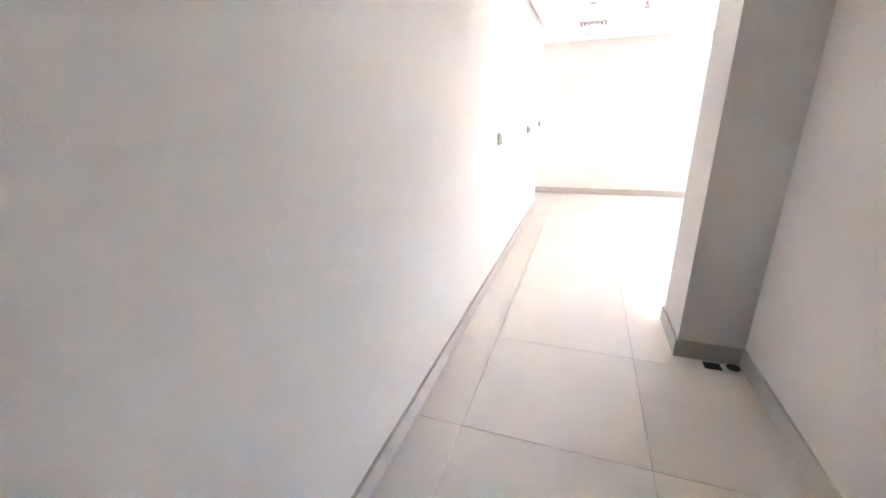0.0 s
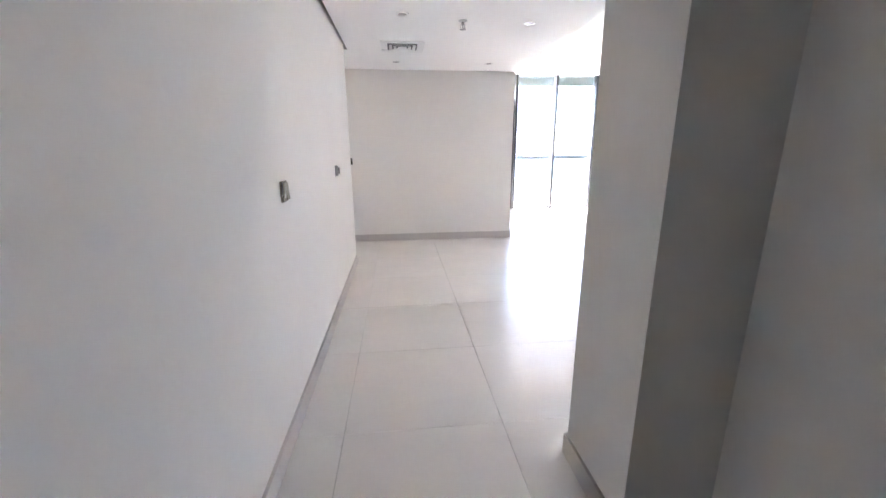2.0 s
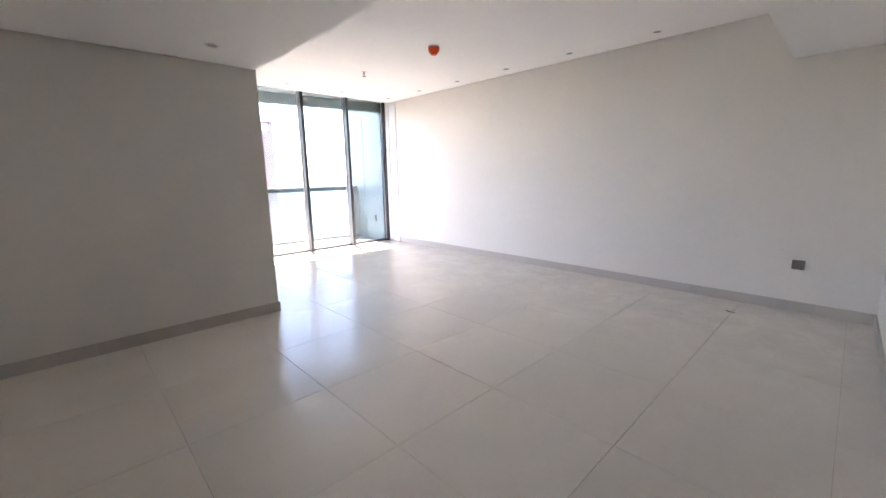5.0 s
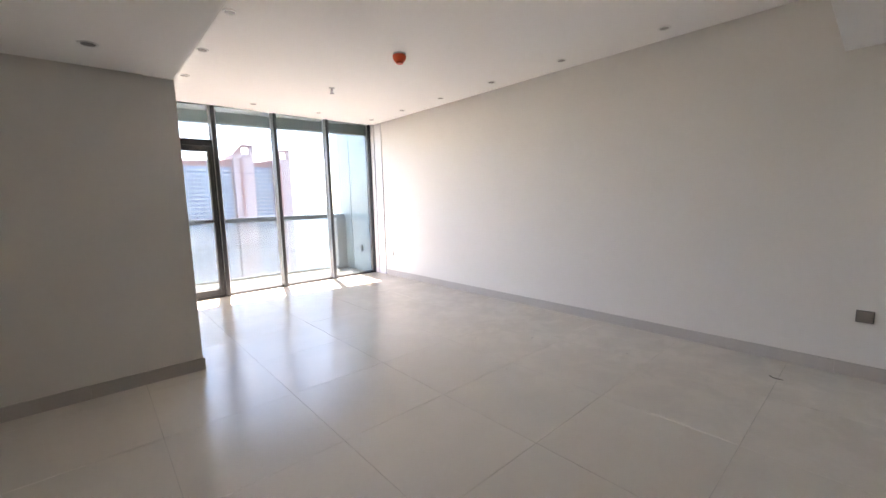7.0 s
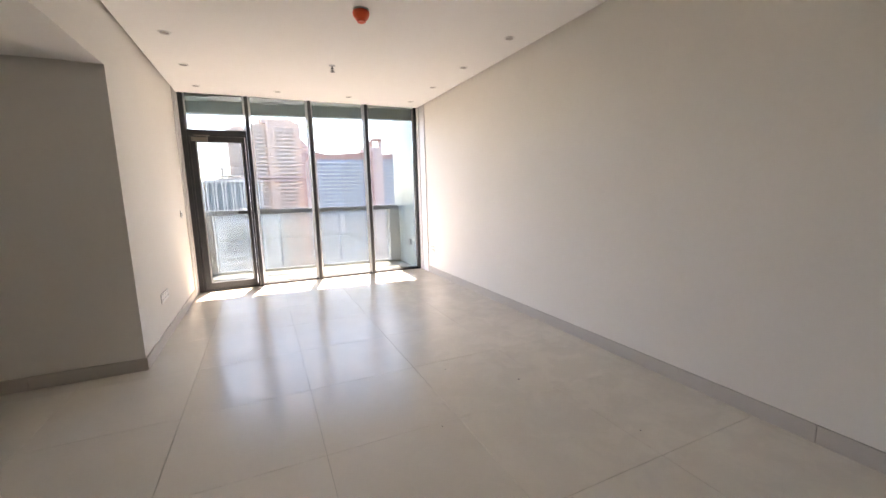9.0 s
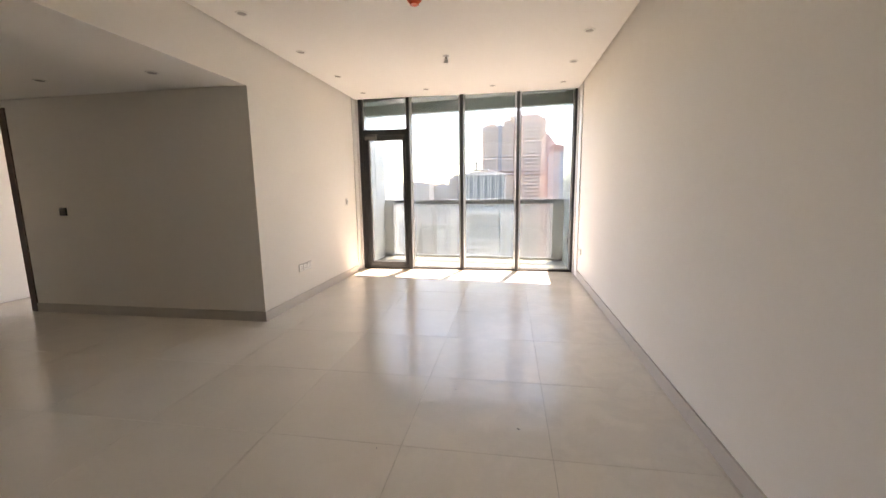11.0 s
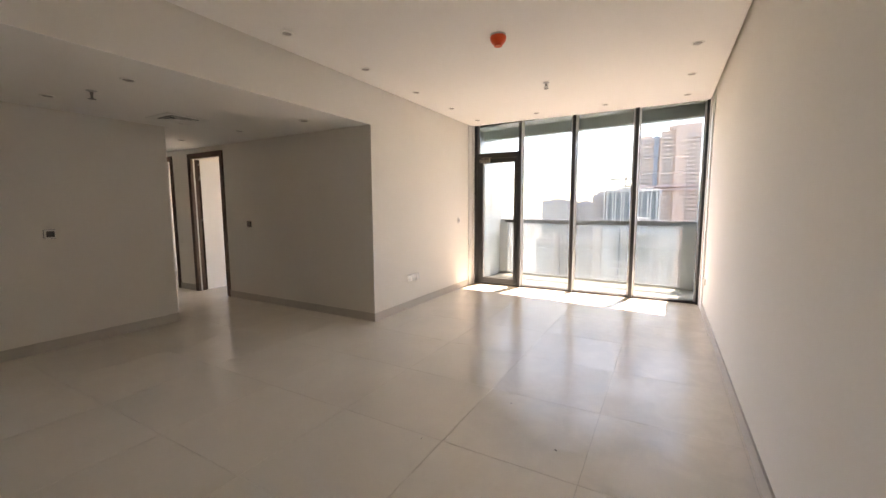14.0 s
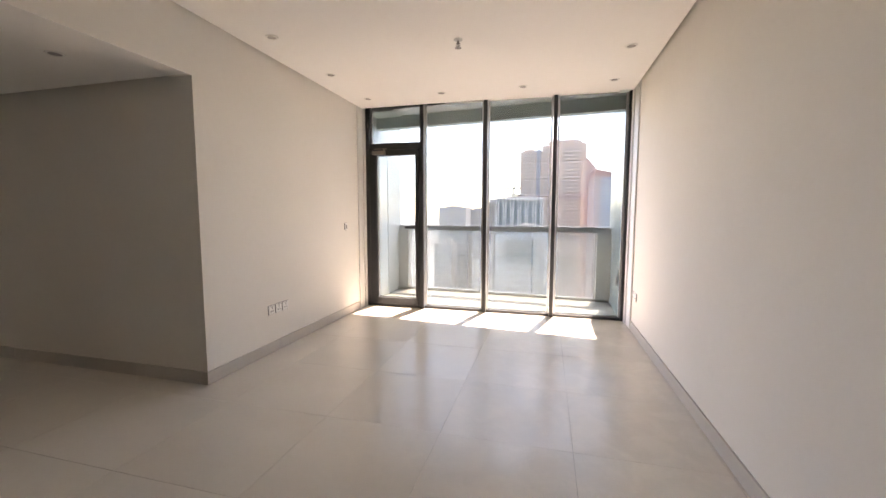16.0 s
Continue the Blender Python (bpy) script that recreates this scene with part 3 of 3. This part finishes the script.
# ---- crumbs left on the floor ----
def crumb(x, y, r, seed):
    rnd = random.Random(seed)
    bm = bmesh.new()
    n = 9
    lo, hi = [], []
    for k in range(n):
        a = 2 * math.pi * k / n
        q = r * rnd.uniform(0.55, 1.1)
        lo.append(bm.verts.new((q * math.cos(a) * 1.8, q * math.sin(a), 0.0)))
        hi.append(bm.verts.new((q * math.cos(a) * 1.3, q * math.sin(a) * 0.7, rnd.uniform(0.3, 0.6) * r)))
    for k in range(n):
        bm.faces.new((lo[k], lo[(k + 1) % n], hi[(k + 1) % n], hi[k]))
    bm.faces.new(hi)
    t = thing("plaster_crumb", pose(x, y, 0, 0, 0, rnd.uniform(0, 180)), "small grey plaster crumb lying on the floor tiles", "debris", group="crumbs on the floor")
    part("crumb", bm, M_GREY, t)


def scrap(x, y, turn):
    """A thin strip torn off a sealant bead, curled at one end."""
    bm = bmesh.new()
    rings = []
    for k in range(9):
        u = k / 8
        cx, cy, cz = (u - 0.5) * 0.085, 0.022 * (u - 0.35) ** 2 + (0.012 if u < 0.15 else 0.0), 0.004 + 0.004 * max(0.0, 0.3 - u)
        h = 0.0045 * (1 - 0.55 * u)
        rings.append([bm.verts.new((cx, cy + h * math.cos(a), max(0.0, cz + h * math.sin(a)))) for a in (0.0, 1.57, 3.14, 4.71)])
    for a, b in zip(rings, rings[1:]):
        for q in range(4):
            bm.faces.new((a[q], a[(q + 1) % 4], b[(q + 1) % 4], b[q]))
    bm.faces.new(rings[0][::-1])
    bm.faces.new(rings[-1])
    bmesh.ops.recalc_face_normals(bm, faces=bm.faces)
    t = thing("sealant_scrap", pose(x, y, 0, 0, 0, turn), "thin curled dark scrap lying on the floor tiles", "debris")
    part("strip", bm, M_SCRAP, t)


M_SCRAP = mat("dirty_dark_rubber", (0.10, 0.085, 0.07), 0.7, var=0.2, scale=60, fine=300, bump=0.0005)
scrap(5.405, 2.23, -100)
for k, (x, y, r) in enumerate(((4.866, 4.066, 0.006), (5.12, 3.222, 0.005), (4.447, 4.471, 0.004), (4.108, 3.786, 0.004))):
    crumb(x, y, r, k)

# ---- city ----
# Haze is put into the far colours: cladding and window bands are paled.
M_SAND = mat("hazy_sand_ground", (0.37, 0.35, 0.32), 0.9, var=0.45, scale=0.02, fine=0.3, bump=0.0)
M_SEA = mat("shallow_sea", (0.12, 0.31, 0.35), 0.25, var=0.2, scale=0.01, fine=0.2, bump=0.0)
M_BROWN = mat("hazed_salmon_stone", (0.74, 0.57, 0.49), 0.7, var=0.08, scale=0.2, fine=2, bump=0.0)
M_PINK = mat("hazed_pink_stone", (0.62, 0.47, 0.45), 0.7, var=0.08, scale=0.2, fine=2, bump=0.0)
M_OFF = mat("off_white_cladding", (0.76, 0.74, 0.72), 0.7, var=0.06, scale=0.2, fine=2, bump=0.0)
M_TAN = mat("hazed_grey_brown_cladding", (0.52, 0.48, 0.46), 0.7, var=0.08, scale=0.2, fine=2, bump=0.0)
M_BLUEGL = mat("hazed_blue_glass", (0.28, 0.34, 0.46), 0.4, var=0.15, scale=0.1, fine=1, bump=0.0, spec=0.8)
M_DARKGL = mat("hazed_dark_glass", (0.28, 0.29, 0.30), 0.4, var=0.15, scale=0.1, fine=1, bump=0.0, spec=0.8)
M_LEDGE = mat("pale_salmon_ledge", (0.76, 0.64, 0.57), 0.7, var=0.06, scale=0.2, fine=2, bump=0.0)
M_SLOT = mat("hazed_window_band", (0.41, 0.37, 0.36), 0.45, var=0.15, scale=0.1, fine=1, bump=0.0)
M_OFFICEGL = mat("grey_blue_curtain_wall", (0.20, 0.245, 0.265), 0.4, var=0.2, scale=0.15, fine=1, bump=0.0)
M_BRICKRED = mat("red_brown_roof_cladding", (0.47, 0.27, 0.24), 0.7, var=0.08, scale=0.2, fine=2, bump=0.0)
M_ROOF = mat("grey_roof_felt", (0.26, 0.25, 0.24), 0.9, var=0.2, scale=0.3, fine=2, bump=0.0)
M_STRIP = mat("grey_blue_glass_strip", (0.30, 0.35, 0.41), 0.4, var=0.12, scale=0.1, fine=1, bump=0.0)
GROUND = -75.0
EYE_X, EYE_Y = 4.85, 3.2


def at_az(az, d):
    return EYE_X + d * math.tan(radians(az)), EYE_Y + d


def tall(el, d):
    return 1.4 + d * math.tan(radians(el))


structure("ground", boxes((-2500, 2500, 15, 4500, GROUND - 1, GROUND)), M_SAND, "hazy sandy city ground far below", "ground")
structure("water", boxes((150, 2500, 120, 4400, GROUND - 0.5, GROUND + 0.3)), M_SEA, "pale turquoise sea beyond the towers", "sea")


def storeys(parent, x0, x1, y, z0, z1, step, glass, ledge, bay=0.0, fill=0.55, rows=60):
    """Window bands with projecting ledges on a face that looks to -y."""
    n = min(rows, int((z1 - z0) / step))
    gm = mesh_of("window", boxes((x0, x1, y - 0.25, y + 0.2, 0, step * fill)), glass)
    lm = mesh_of("balcony", boxes((x0 - 0.3, x1 + 0.3, y - 1.1, y + 0.2, 0, step * (1 - fill) * 0.8)), ledge)
    for i in range(n):
        z = z1 - (i + 1) * step
        for nm, me, dz in (("window", gm, step * (1 - fill)), ("balcony", lm, 0.0)):
            o = new(nm, me)
            o.parent = parent
            o.location = (0, 0, z + dz)


def block(name, label, az0, az1, el, d, depth, material):
    x0, y = at_az(az0, d)
    x1, _ = at_az(az1, d)
    t = thing(name, pose(0, 0, 0), label, "tower")
    part("wall", boxes((x0, x1, y, y + depth, GROUND, tall(el, d))), material, t)
    return t, x0, x1, y, tall(el, d)


def prism(points, y0, y1):
    """An outline in x and z, run from y0 to y1."""
    bm = bmesh.new()
    f0 = [bm.verts.new((x, y0, z)) for x, z in points]
    f1 = [bm.verts.new((x, y1, z)) for x, z in points]
    bm.faces.new(f0)
    bm.faces.new(f1[::-1])
    for k in range(len(points)):
        j = (k + 1) % len(points)
        bm.faces.new((f0[k], f1[k], f1[j], f0[j]))
    bmesh.ops.recalc_face_normals(bm, faces=bm.faces)
    return bm


def flat_roof(t, x0, x1, y, z, depth):
    """Grey roof felt inside a parapet, with a plant room."""
    part("roof", boxes((x0 + 0.3, x1 - 0.3, y + 0.4, y + depth - 0.3, z, z + 0.03)), M_ROOF, t, "grey roof felt")
    part("parapet", boxes((x0, x1, y, y + 0.3, z, z + 0.9), (x0, x0 + 0.25, y + 0.3, y + depth, z, z + 0.9), (x1 - 0.25, x1, y + 0.3, y + depth, z, z + 0.9)), M_TAN, t)
    w = x1 - x0
    part("plant_room", boxes((x0 + 0.35 * w, x0 + 0.6 * w, y + 0.4 * depth, y + 0.7 * depth, z + 0.03, z + 1.9)), M_TAN, t)


# salmon stone tower in three wings
D = 220
t, x0, x1, y, z = block("apartment_tower", "salmon stone apartment tower with white balcony ledges", -3.75, 4.9, 8.55, D, 30, M_BROWN)


def ax(az):
    return at_az(az, D)[0]


def hz(el):
    return tall(el, D)


part("wall", prism(((ax(-3.5), z), (ax(-3.1), hz(8.9)), (ax(-1.9), hz(8.95)), (ax(-1.7), z)), y + 2, y + 20), M_BROWN, t)
part("wall", boxes((ax(-0.8), ax(0.85), y - 1.5, y + 24, GROUND, hz(9.2))), M_BROWN, t)
part("wall", boxes((ax(0.85), ax(4.9), y - 4, y + 24, GROUND, hz(9.3))), M_BROWN, t)
part("wall", prism(((ax(0.2), hz(9.2)), (ax(0.5), hz(9.75)), (ax(3.9), hz(9.8)), (ax(4.5), hz(9.3))), y - 3, y + 20), M_BROWN, t)
part("roof", boxes((ax(0.0), ax(2.4), y + 1, y + 18, hz(9.75), hz(9.93))), M_OFF, t, "pale roof slab")
part("window_strip", boxes((ax(-1.55), ax(-1.0), y - 0.8, y, GROUND, hz(8.75))), M_STRIP, t, "blue glass strip")
part("wall", prism(((ax(4.9), GROUND), (ax(4.9), hz(7.6)), (ax(5.3), hz(7.4)), (ax(6.3), hz(6.2)), (ax(6.3), GROUND)), y + 2, y + 20), M_PINK, t)
for a, b, off, e in ((-3.45, -1.85, 0, 8.3), (-0.6, 0.55, 1.5, 8.7), (1.95, 4.2, 4, 8.6)):
    storeys(t, ax(a), ax(b), y - off, -60, hz(e), 1.85, M_SLOT, M_LEDGE, fill=0.42, rows=48)
part("cornice", boxes((ax(-4.0), ax(5.1), y - 5.5, y + 2, hz(1.9), hz(2.1)), (ax(-4.0), ax(5.1), y - 5.2, y + 2, hz(2.35), hz(2.55))), M_PINK, t, "double stone string course")

# pink and blue slab tower
D = 180
t, x0, x1, y, z = block("hotel_tower", "pink stone tower with long blue glass bands", 6.1, 20.0, 5.05, D, 25, M_PINK)
part("roof", prism(((ax(6.1), z), (ax(6.1), hz(6.0)), (ax(8.3), hz(5.5)), (ax(11.5), hz(5.75)), (ax(13.4), hz(5.9)), (ax(13.4), z)), y - 0.6, y + 20), M_BRICKRED, t, "reddish brown roof storey")
part("roof", prism(((ax(15.5), z), (ax(15.5), hz(5.6)), (ax(18.2), hz(5.9)), (ax(18.2), z)), y - 0.6, y + 20), M_BRICKRED, t, "reddish brown roof storey")
for a, b, e0, e1 in ((13.3, 15.6, 6.9, 7.75), (18.0, 20.0, 6.5, 7.4)):
    w = b - a
    m0, m1 = a + 0.42 * w, a + 0.82 * w
    core = part("core", prism(((ax(a), GROUND), (ax(a), hz(e0 - 0.35)), (ax(b), hz(e0 - 0.35)), (ax(b), GROUND)), y - 3, y + 10), M_PINK, t, "pink stair core with an open top")
    part("gable", prism(((ax(a), hz(e0 - 0.35)), (ax(a + 0.45 * w), hz(e1)), (ax(m0), hz(e1 - 0.25)), (ax(m0), hz(e0 - 0.35))), y - 3, y - 1), M_BRICKRED, core, "sloping red gable")
    part("gable", prism(((ax(m1), hz(e0 - 0.35)), (ax(m1), hz(e1 - 0.25)), (ax(b), hz(e1)), (ax(b), hz(e0 - 0.35))), y - 3, y - 1), M_PINK, core)
    part("top_beam", prism(((ax(a + 0.4 * w), hz(e1 - 0.3)), (ax(a + 0.45 * w), hz(e1)), (ax(b), hz(e1)), (ax(b), hz(e1 - 0.3))), y - 3.2, y - 1), M_BRICKRED, core)
    part("recess", boxes((ax(a + 0.30 * w), ax(a + 0.42 * w), y - 3.3, y - 2.9, GROUND, hz(e0 - 0.9))), M_BRICKRED, core, "darker vertical strip")
storeys(t, ax(6.9), ax(13.1), y, -60, z - 0.6, 1.62, M_BLUEGL, M_OFF, fill=0.68, rows=46)
storeys(t, ax(15.7), ax(17.9), y, -60, z - 0.2, 1.62, M_BLUEGL, M_OFF, fill=0.66, rows=46)
storeys(t, ax(20.0), ax(20.35), y + 1, -60, z, 1.62, M_SLOT, M_OFF, fill=0.6, rows=46)

# office block with white arched ribs
D = 150
t, x0, x1, y, z = block("office_building", "blue glass office building with white flared ribs", -6.9, -0.65, 2.0, D, 25, M_OFFICEGL)
n = 6
bay = (x1 - x0) / n
for i in range(n + 1):
    for s in (-0.42, 0.42):
        rx = x0 + bay * i + s
        flare = 0.15 * bay * (1 if s > 0 else -1)
        part("rib", prism(((rx - 0.18, GROUND), (rx - 0.18, z - 2.2), (rx - 0.18 + flare * 0.25, z - 1.0), (rx - 0.18 + flare, z - 0.15), (rx + 0.18 + flare, z - 0.15), (rx + 0.21 + flare * 0.25, z - 1.0), (rx + 0.18, z - 2.2), (rx + 0.18, GROUND)), y - 0.9, y - 0.1), M_OFF, t)
part("roof_band", boxes((x0 - 0.6, x1 + 0.6, y - 1.0, y + 0.6, z - 0.15, z + 0.22)), M_OFF, t, "thin white roof edge")
part("roof", boxes((x0 - 0.2, x1 + 0.2, y + 0.6, y + 25, z, z + 0.7)), M_TAN, t)
part("roof", boxes((x0 + 3, x1 - 2, y + 4, y + 20, z + 0.7, z + 1.3)), M_TAN, t)
part("roof_pergola", boxes((x0 + 4, x1 - 6, y + 2, y + 12, z + 1.9, z + 2.15), (x0 + 5, x0 + 5.4, y + 3, y + 4, z + 0.7, z + 1.9), (x1 - 7.5, x1 - 7.1, y + 3, y + 4, z + 0.7, z + 1.9)), M_OFF, t)
wing = part("wing", boxes((x0 - 4.6, x0 - 0.9, y + 1, y + 22, GROUND, z - 0.9), (x0 - 3.2, x0 - 0.9, y + 2, y + 20, z - 0.9, z + 0.2)), M_TAN, t, "darker grey side wing")
storeys(t, x0 - 4.3, x0 - 1.2, y + 1, -60, z - 1.2, 1.7, M_SLOT, M_TAN, rows=40)

# distant pair
for az0, az1, el, d in ((-15.3, -11.4, 0.9, 300), (-11.0, -8.3, 0.6, 320)):
    t, x0, x1, y, z = block("distant_tower", "distant hazy apartment tower with window rows", az0, az1, el, d, 25, M_TAN)
    w = x1 - x0
    part("roof", boxes((x0 + 0.3 * w, x0 + 0.7 * w, y + 2, y + 14, z, z + 0.004 * d)), M_TAN, t)
    for a, b in ((0.05, 0.42), (0.52, 0.94)):
        storeys(t, x0 + a * w, x0 + b * w, y, -60, z - 1.2, 1.9, M_DARKGL, M_OFF, fill=0.55, rows=40)

# low white building with wavy terraces
D = 95
t, x0, x1, y, z = block("terrace_building", "low white building with curved terraces", -7.0, 1.6, -2.8, D, 18, M_OFF)
flat_roof(t, x0, x1, y, z, 18)
gx0, gx1 = ax(-5.6), ax(-1.3)
part("curtain_wall", boxes((gx0, gx1, y - 0.3, y + 0.1, hz(-7.3), hz(-3.8))), M_OFFICEGL, t, "dark glass front")
part("cornice", boxes((gx0 - 0.8, gx1 + 0.8, y - 0.9, y, hz(-3.75), hz(-3.3))), M_OFF, t)
for az in (-5.9, -1.05, 0.0, 0.7):
    part("column", boxes((ax(az) - 0.22, ax(az) + 0.22, y - 0.8, y, GROUND, hz(-3.5))), M_OFF, t, "white vertical fin")
for az in (-0.55, 1.2):
    part("window", boxes((ax(az) - 0.3, ax(az) + 0.3, y - 0.25, y, GROUND, hz(-4.2))), M_SLOT, t)
for i in range(20):
    zz = hz(-7.3) - i * 1.6
    bm = bmesh.new()
    vs = [(gx0 - 0.3 + (gx1 - gx0 + 0.6) * k / 18, y - 1.0 - 0.6 * math.sin(k / 18 * math.pi * 2 + 0.4)) for k in range(19)]
    lo = [bm.verts.new((a, b, zz - 0.75)) for a, b in vs] + [bm.verts.new((a, y, zz - 0.75)) for a, b in reversed(vs)]
    f = bm.faces.new(lo)
    r = bmesh.ops.extrude_face_region(bm, geom=[f])
    for v in r["geom"]:
        if isinstance(v, bmesh.types.BMVert):
            v.co.z += 0.7
    bmesh.ops.recalc_face_normals(bm, faces=bm.faces)
    part("terrace", bm, M_OFF, t)
    part("window", boxes((gx0, gx1, y - 0.3, y + 0.1, zz - 1.6, zz - 0.76)), M_SLOT, t)

# lower blocks between the towers
for az0, az1, el, d in ((-16.0, -13.5, -5.0, 130), (-12.6, -11.0, -3.4, 140), (-10.4, -8.4, -3.2, 125)):
    t, x0, x1, y, z = block("apartment_block", "pale low apartment block far below the balcony", az0, az1, el, d, 20, M_TAN)
    flat_roof(t, x0, x1, y, z, 20)
    storeys(t, x0 + 0.1 * (x1 - x0), x1 - 0.1 * (x1 - x0), y, -60, z - 1.0, 1.9, M_SLOT, M_OFF, rows=24)

# tower crane
cxx, cyy = at_az(-4.6, 240)
cr = thing("tower_crane", pose(cxx, cyy, GROUND), "distant thin tower crane above the roofs", "crane")
zt = tall(4.0, 240) - GROUND
part("mast", boxes((-0.5, 0.5, -0.5, 0.5, 0, zt)), M_TAN, cr)
part("jib", boxes((-9, 3.5, -0.4, 0.4, zt - 2.2, zt - 1.4)), M_TAN, cr)
part("tip", boxes((-0.25, 0.25, -0.25, 0.25, zt, zt + 2.0)), M_TAN, cr)

# ---- floor tiles, last ----
PX, PY, OX, OY, J = 0.799, 0.803, 1.040, 0.612, 0.0011
floor = structure("floor", boxes((XW - 0.2, XR + 0.2, Y0 - 0.2, YW + 0.1, -0.3, -0.004)), M_GROUT, "large beige porcelain tiles with thin dark joints", "floor")
tb = boxes((J, PX - J, J, PY - J, -0.012, 0.0))
tile_mesh = mesh_of("tile", tb, M_TILE)
for i in range(math.floor((XW - OX) / PX), math.ceil((XR + 0.1 - OX) / PX)):
    for j in range(math.floor((Y0 - OY) / PY), math.ceil((YW - OY) / PY)):
        o = new("tile", tile_mesh)
        o.parent = floor
        o.location = (OX + i * PX, OY + j * PY, 0)
